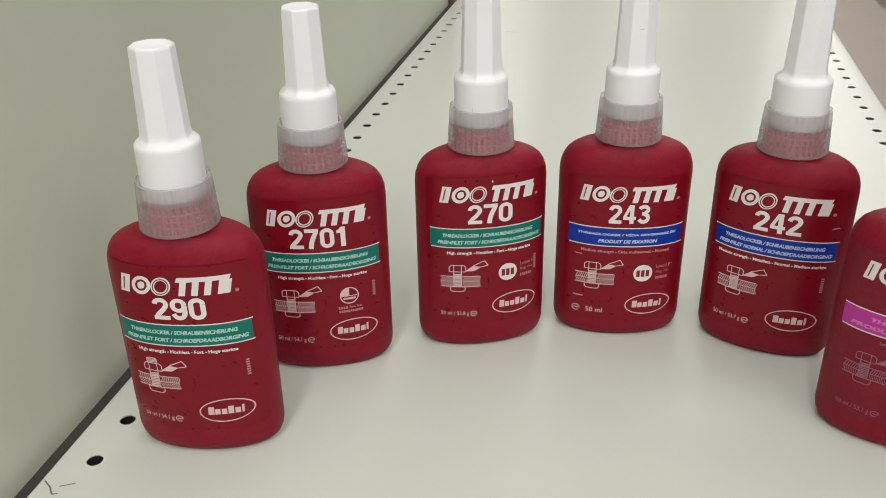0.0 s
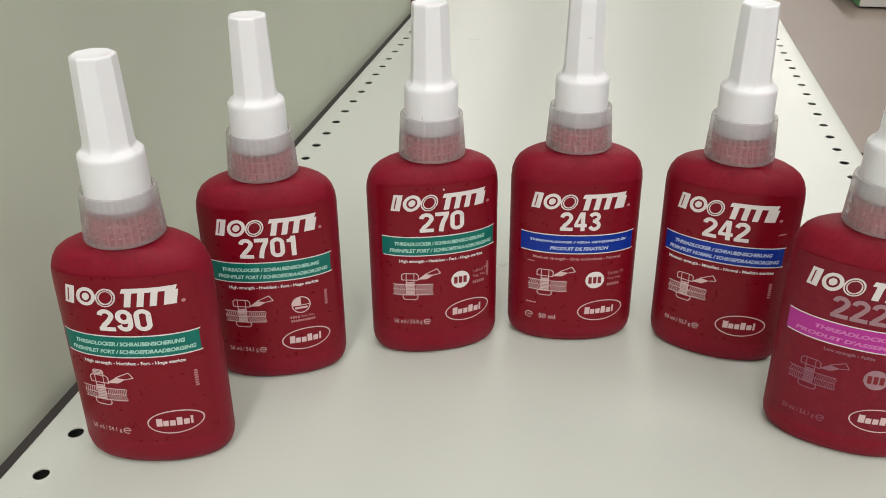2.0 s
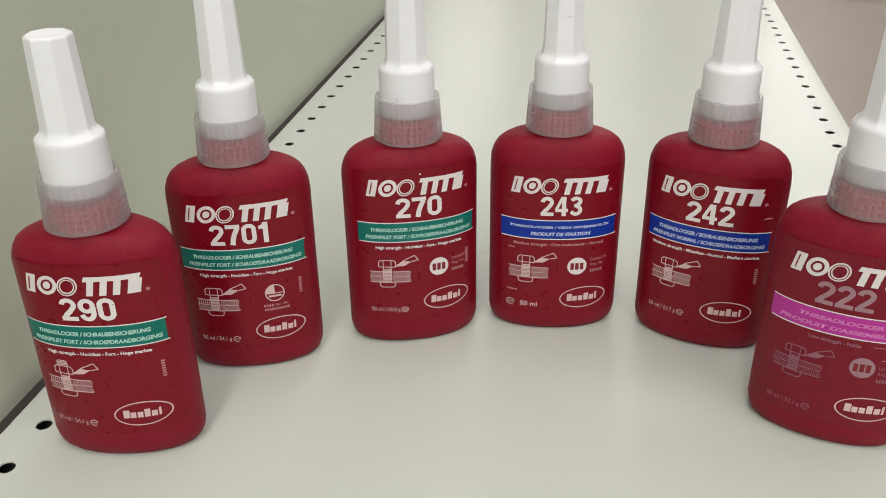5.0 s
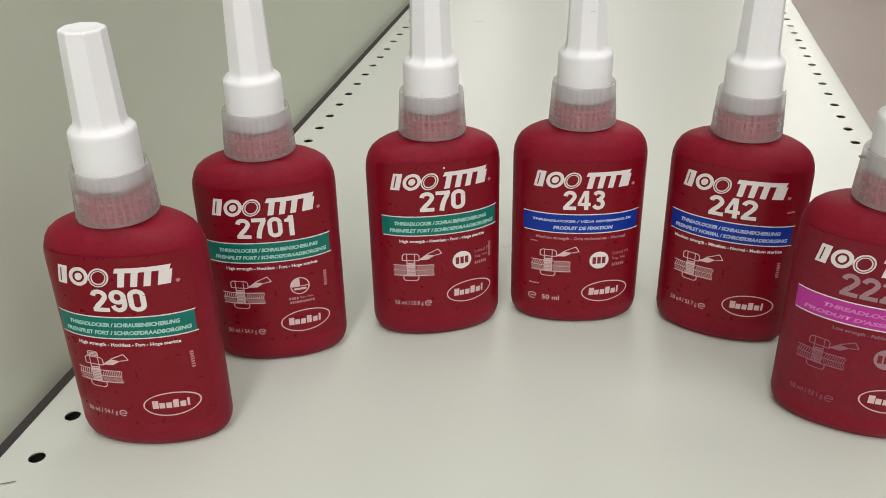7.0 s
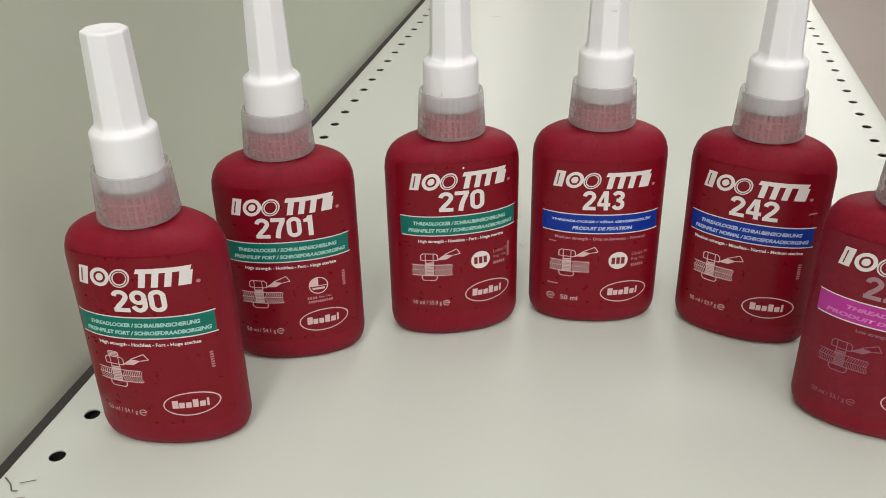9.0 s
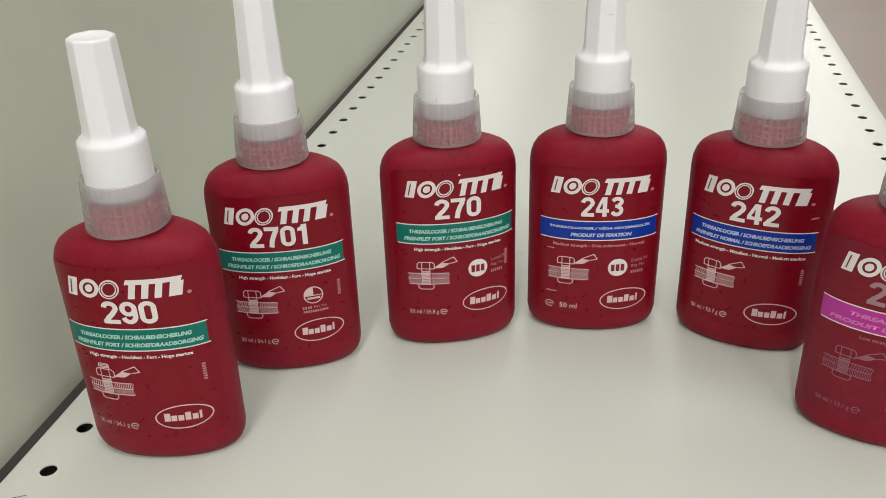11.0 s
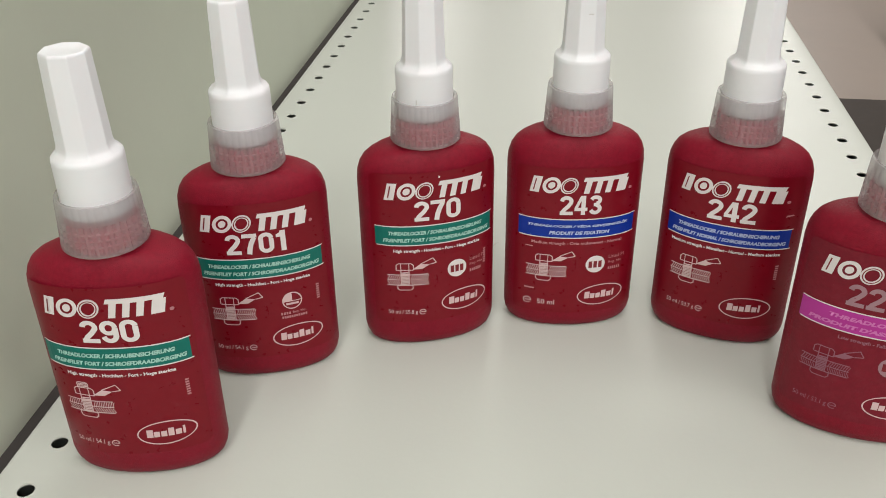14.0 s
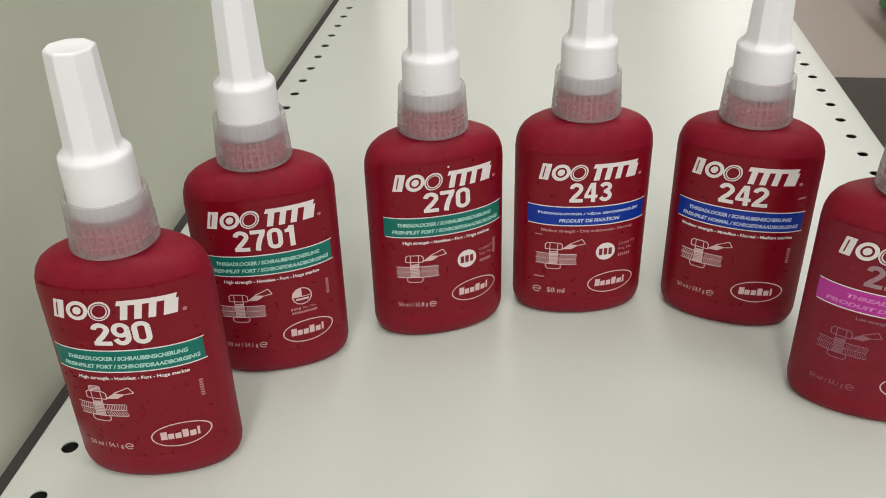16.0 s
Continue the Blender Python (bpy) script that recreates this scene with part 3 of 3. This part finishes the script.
def glue_bottle(number, digits_w, band, band_ink, lines, strength, volume, badge, x, y, turn, off, label, worn=False, estimate_first=False):
    OFF[0], OFF[1] = off[0] / 1000, off[1] / 1000
    b = tagged(new("glue_bottle"), label, "bottle", "glue bottles in a half circle")
    part("body", body_bm(), RED, b, "matte dark red moulded plastic body", 40)
    part("neck", neck_bm(), NECK, b, "red threaded neck", 40)
    part("collar", collar_bm(), CLEAR, b, "frosted clear ribbed collar", 25)
    cap = part("cap", cap_bm(), CAP, b, "white eight-sided tapering cap", 52)
    cap.location.z = 0.0009 if number == "290" else 0.0
    lab = part("label", label_bm(), WORN if worn else FILM, b, "worn red printed label" if worn else "glossy red printed label", 30)
    ink, soft, faint = (LILAC, GHOST, GHOST) if worn else (WHITE, SOFT, FAINT)
    part("brand_mark", lay(brand_shapes(), L2), WHITE, lab, "white leaning blocks and rings")
    part("brand_inline", lay([rect(-0.0168, -0.0164, 0.0606, 0.0651, 0.0009)] + ring(-0.0042, 0.06285, 0.0026, 0.0027, 0.0003, lean=0.0005), L3), INKRED, lab)
    part("registered_dot", lay([oval(0.0180, 0.0602, 0.0006, 0.0006, 12)], L2), FAINT, lab)
    part("product_number", digits_bm(number, digits_w, -0.0015 if worn else 0.0), ink, lab, "faded lilac digits" if worn else "bold white digits")
    part("colour_band", lay([rect(-0.0212, 0.0207, BAND_Z0, BAND_Z1)], L2), band, lab, "coloured band across the label")
    part("band_edge", lay([rect(-0.0212, 0.0211, BAND_Z1, BAND_Z1 + 0.0004)], L2), WHITE, lab)
    part("band_edge", lay([rect(-0.0209, 0.0211, BAND_Z0 - 0.0004, BAND_Z0)], L2), WHITE, lab)
    for (words, u0, u1), (z0, z1) in zip(lines, ((0.0459, 0.0474), (0.0431, 0.0446))):
        part("band_text", text_bm(words, u0, u1, z0, z1, L3, bold=0.05, lean=0.2), band_ink, lab)
    words, u0, u1, strength_ink = strength
    part("strength_text", text_bm(words, u0, u1, 0.0385, 0.0401, L2, bold=0.03), strength_ink, lab)
    part("bolt_drawing", lay(bolt_drawing(-0.0118, 0.0274, number == "290"), L2), GHOST if worn else SOFT, lab, "line drawing of a bolt, plates and spout")
    part("maker_badge", lay(maker_badge(0.0112 if worn else 0.0100, 0.0168 if worn else 0.0166), L2), SOFT, lab, "white oval ring around a row of bars")
    if estimate_first:
        part("estimate_sign", lay(estimate_mark(-0.0172, 0.0136, 0.0014), L2), SOFT, lab)
        part("volume_text", text_bm(volume, -0.0136, -0.0072, 0.0126, 0.0147, L2, bold=0.01), SOFT, lab)
    else:
        part("volume_text", text_bm(volume, -0.0180, -0.0077, 0.0122, 0.0144, L2), soft, lab)
        part("estimate_sign", lay(estimate_mark(-0.0058, 0.0134), L2), soft, lab)
    if badge == "disc":
        disc = LILAC if worn else WHITE
        sx, sz = (0.0004, 0.0018) if worn else (0.0, 0.0)
        part("approval_disc", lay([oval(0.0072 + sx, 0.0302 + sz, 0.0036, 0.0036)], L2), disc, lab, "pale round seal with three bars")
        for k in range(3):
            part("seal_bar", lay([rect(0.0047 + sx + 0.0018 * k, 0.0060 + sx + 0.0018 * k, 0.0288 + sz, 0.0316 + sz)], L3), INKRED, lab)
        part("listing_text", text_bm("Listed P1", 0.0122, 0.0182, 0.0320, 0.0334, L2), GHOST if worn else FAINT, lab)
        part("listing_text", text_bm("Reg. No", 0.0122, 0.0172, 0.0296, 0.0310, L2), GHOST if worn else FAINT, lab)
        part("listing_bar", lay([rect(0.0122 + 0.0008 * k, 0.0127 + 0.0008 * k, 0.0272, 0.0284) for k in range(6)], L2), GHOST if worn else FAINT, lab)
    elif badge == "quarter":
        c = (0.0092, 0.0310)
        part("approval_ring", lay(ring(*c, 0.0034, 0.0034, 0.0004), L2), SOFT, lab, "round seal with a filled quarter")
        quarter = [c] + [(c[0] + 0.0031 * math.cos(t), c[1] + 0.0031 * math.sin(t)) for t in [math.pi / 2 + math.pi / 2 * i / 8 for i in range(9)]]
        part("seal_quarter", lay([quarter, rect(c[0] - 0.0029, c[0] + 0.0029, c[1] - 0.0003, c[1]), rect(c[0] - 0.0022, c[0] + 0.0022, c[1] - 0.0016, c[1] - 0.0008)], L2), SOFT, lab)
        part("listing_bar", lay([rect(c[0] - 0.0042 + 0.0009 * k, c[0] - 0.0036 + 0.0009 * k, 0.0256, 0.0266) for k in range(4)], L2), FAINT, lab)
        part("listing_text", text_bm("Reg. No.", c[0] - 0.0002, c[0] + 0.0044, 0.0255, 0.0267, L2, bold=0.02), FAINT, lab)
        part("listing_bar", lay([rect(c[0] - 0.0040 + 0.0008 * k, c[0] - 0.0034 + 0.0008 * k, 0.0241, 0.0250) for k in range(11)], L2), FAINT, lab)
    if not worn and not estimate_first:
        part("side_code", lay([rect(0.0177, 0.0187, 0.0290 + 0.0009 * k, 0.0296 + 0.0009 * k) for k in range(7)], L2), FAINT, lab)
    if worn:
        part("label_scuff", lay([rect(0.0095, 0.0200, 0.0396, 0.0398), rect(0.0120, 0.0190, 0.0352, 0.0354, 0.0004), rect(0.0140, 0.0172, 0.0385, 0.0387, -0.0003), rect(0.0150, 0.0196, 0.0336, 0.0338)], L2), FAINT, lab, "thin pale scratches across the worn film")
        rng = random.Random(22)
        part("label_specks", lay([oval(rng.uniform(-0.019, 0.019), rng.uniform(0.012, 0.066), 0.00016, 0.00018, 6) for _ in range(26)], L3), INKRED, lab, "dark specks on the worn film")
    if number == "270":
        part("label_speck", lay([oval(0.0010, 0.0676, 0.00035, 0.0004, 10)], L2), WHITE, lab)
        part("cap_scratch", boxed(-0.0047, -0.0044, -0.00862, -0.0080, 0.0946, 0.0962), FADE, b, "thin grey scratch")
    if number == "243":
        part("cap_scratch", boxed(0.0002, 0.0018, -0.0064, -0.0056, 0.1199, 0.1203), FADE, b, "thin grey scratch")
        part("lot_bar", lay([rect(-0.0185, -0.0160, 0.0372, 0.0376), rect(-0.0185, -0.0148, 0.0190, 0.0196)], L2), FAINT, lab)
    if number == "242":
        part("label_scuff", lay([[(0.0178, 0.0543), (0.0206, 0.0547), (0.0202, 0.0552), (0.0184, 0.0550)]], L2), FAINT, lab, "pale scuff on the film")
    a = radians(turn)
    b.matrix_world = pose(x - math.sin(a) * CHORD, y + math.cos(a) * CHORD, 0.0001, 0, 0, turn)
    return b


FORT = [("THREADLOCKER / SCHRAUBENSICHERUNG", -0.0170, 0.0168), ("FREINFILET FORT / SCHROEFDRAADBORGING", -0.0188, 0.0196)]
HIGH = ("High strength - Hochfest - Fort - Hoge sterkte", -0.0155, 0.0160, WHITE)
glue_bottle("290", 0.0168, GREEN, PALEGREEN, FORT, HIGH, "50 ml / 54.1 g", "", -0.1298, -0.0957, 9.58, (-0.6, 1.1),
            "matte red glue bottle, green band, close to the back panel")
glue_bottle("2701", 0.0215, GREEN, PALEGREEN, FORT, HIGH, "50 ml / 54.1 g", "quarter", -0.1045, -0.0424, 17.78, (0.0, 0.5),
            "matte red glue bottle, green band, four digits, on the shelf")
glue_bottle("270", 0.0170, GREEN, PALEGREEN, FORT, HIGH, "50 ml / 55.8 g", "disc", -0.0495, -0.0162, 20.64, (0.8, 2.2),
            "matte red glue bottle, green band, disc seal, on the shelf")
glue_bottle("243", 0.0155, BLUE, PALEBLUE, [("THREADLOCKER / VİDA GEVŞEMEZLİK", -0.0180, 0.0185), ("PRODUIT DE FIXATION", -0.0105, 0.0115)],
            ("Medium strength - Orta mukavemet - Normal", -0.0165, 0.0165, FAINT), "50 ml", "disc", 0.0005, 0.0, 8.36, (0.7, -1.6),
            "matte red glue bottle, blue band, disc seal, on the shelf", estimate_first=True)
glue_bottle("242", 0.0168, BLUE, PALEBLUE, [("THREADLOCKER / SCHRAUBENSICHERUNG", -0.0172, 0.0172), ("FREINFILET NORMAL / SCHROEFDRAADBORGING", -0.0192, 0.0196)],
            ("Medium strength - Mittelfest - Normal - Medium sterkte", -0.0190, 0.0185, WHITE), "50 ml / 53.7 g", "", 0.0538, -0.0027, -14.21, (0.3, 0.4),
            "matte red glue bottle, blue band, no seal, on the shelf")
glue_bottle("222", 0.0168, PINK, PALEPINK, [("THREADLOCKER", -0.0130, 0.0110), ("PRODUIT D'ASSEMBLAGE", -0.0185, 0.0185)],
            ("Low strength - Faible", -0.0090, 0.0060, GHOST), "50 ml / 53.1 g", "disc", 0.0908, -0.0528, -15.5, (0.0, -0.4),
            "matte red glue bottle, magenta band, worn print, on the shelf", worn=True)


# ---- marks on the shelf ----
def mark(name, pts, width, mat, label):
    bm = bmesh.new()
    for p in strokes(pts, width):
        bm.faces.new([bm.verts.new((u, v, 0.0003)) for u, v in p])
    return tagged(new(name, mesh_of(name, bm, mat)), label, "scuff")


mark("paint_scratch", [(-0.1743, -0.1214), (-0.1710, -0.1237), (-0.1686, -0.1266), (-0.1669, -0.1260)], 0.0005, SCUFF, "bent grey scratch in the shelf paint near the panel")
mark("paint_scratch", [(-0.1683, -0.1229), (-0.1639, -0.1207)], 0.0004, SCUFF, "short grey scratch in the shelf paint near the panel")
mark("dust_fibre", [(-0.0356, 0.0560), (-0.0348, 0.0572), (-0.0334, 0.0546), (-0.0322, 0.0574), (-0.0312, 0.0580)], 0.0003, DUST, "thin curled fibre lying on the shelf")
mark("paint_scratch", [(-0.1112, 0.4534), (-0.1014, 0.4533)], 0.0014, DUST, "short pale scuff on the far shelf")


# ---- low display plinths across the aisle ----
def plinth(y0, y1, x0=0.748, x1=1.45, h=0.085):
    p = tagged(new("display_plinth"), "low white display plinth with a green side, on the floor", "plinth", "plinths along the aisle")
    part("body", boxed(x0 + 0.004, x1, y0 + 0.012, y1, 0.012, h - 0.02), PLINTHWHITE, p)
    part("side_board", boxed(x0, x0 + 0.0038, y0 + 0.004, y1, 0.006, h - 0.022, 0.001), PLINTHGREEN, p, "green painted side board")
    part("front_board", boxed(x0 + 0.004, x1, y0, y0 + 0.0118, 0.006, h - 0.022, 0.001), PLINTHWHITE, p)
    part("top_board", boxed(x0 - 0.036, x1, y0 - 0.008, y1, h - 0.0195, h, 0.004), PLINTHWHITE, p)
    p.matrix_world = pose(0, 0, FLOOR_Z)
    return p


plinth(1.493, 1.90)
plinth(2.70, 4.4)


def carton(x, y, z, w, d, h, mat, label, rz=0):
    c = tagged(new("carton"), label, "box")
    part("box", boxed(-w / 2, w / 2, -d / 2, d / 2, 0, h, 0.003), mat, c)
    part("flap_line", boxed(-0.0012, 0.0012, -d / 2, d / 2, h + 0.0001, h + 0.0008), SCUFF, c)
    part("print_bar", boxed(-w * 0.22, w * 0.10, -d / 2 - 0.0012, -d / 2 - 0.0002, h * 0.62, h * 0.76), SCUFF, c, "dark unreadable print")
    c.matrix_world = pose(x, y, z, 0, 0, rz)
    return c


def bag(x, y, z, w, d, h, mat, label, seed):
    rng = random.Random(seed)
    g = tagged(new("goods_bag"), label, "bag")
    n, rings = 24, []
    for k in range(12):
        t = k / 11
        wide = w / 2 * (0.86 + 0.14 * math.sin(math.pi * t))
        deep = d / 2 * max(0.05, (1 - t) ** 0.7 * (0.8 + 0.4 * math.sin(math.pi * t)))
        pts = []
        for i in range(n):
            c, q = math.cos(2 * math.pi * i / n), math.sin(2 * math.pi * i / n)
            pts.append((wide * math.copysign(abs(c) ** 0.6, c) * rng.uniform(0.94, 1.05), deep * math.copysign(abs(q) ** 0.6, q) * rng.uniform(0.8, 1.15), h * t))
        rings.append(pts)
    part("bag", loft(rings), mat, g, smooth=50)
    g.matrix_world = pose(x, y, z)
    return g


TOPZ = FLOOR_Z + 0.0851
carton(0.815, 1.545, TOPZ, 0.125, 0.06, 0.050, CARD, "orange-brown carton with dark print on the plinth", 2)
bag(0.845, 1.545, TOPZ + 0.0512, 0.11, 0.05, 0.05, YELLOW, "yellow plastic bag of goods lying on the carton", 1)
OCHRE = material("bag_ochre", (0.40, 0.27, 0.10), 0.4, vary=0.3, scale=40)
MOSS = material("bag_moss", (0.20, 0.18, 0.08), 0.4, vary=0.4, scale=40)
for k, (bx, by, bw, bh, mat, words) in enumerate(((0.752, 1.635, 0.065, 0.075, FOIL, "crinkled clear"), (0.760, 1.705, 0.070, 0.085, OCHRE, "ochre"), (0.755, 1.775, 0.065, 0.08, FOIL, "crinkled clear"),
                                                  (0.765, 1.845, 0.075, 0.09, MOSS, "moss green"), (0.835, 1.715, 0.075, 0.11, FOIL, "crinkled clear"), (0.845, 1.805, 0.080, 0.12, OCHRE, "ochre"))):
    bag(bx, by, TOPZ, bw, 0.06, bh, mat, words + " bag of small goods on the plinth", 10 + k)
carton(0.95, 1.76, TOPZ, 0.10, 0.08, 0.10, CARDTAN, "tan carton with dark print on the plinth", -4)
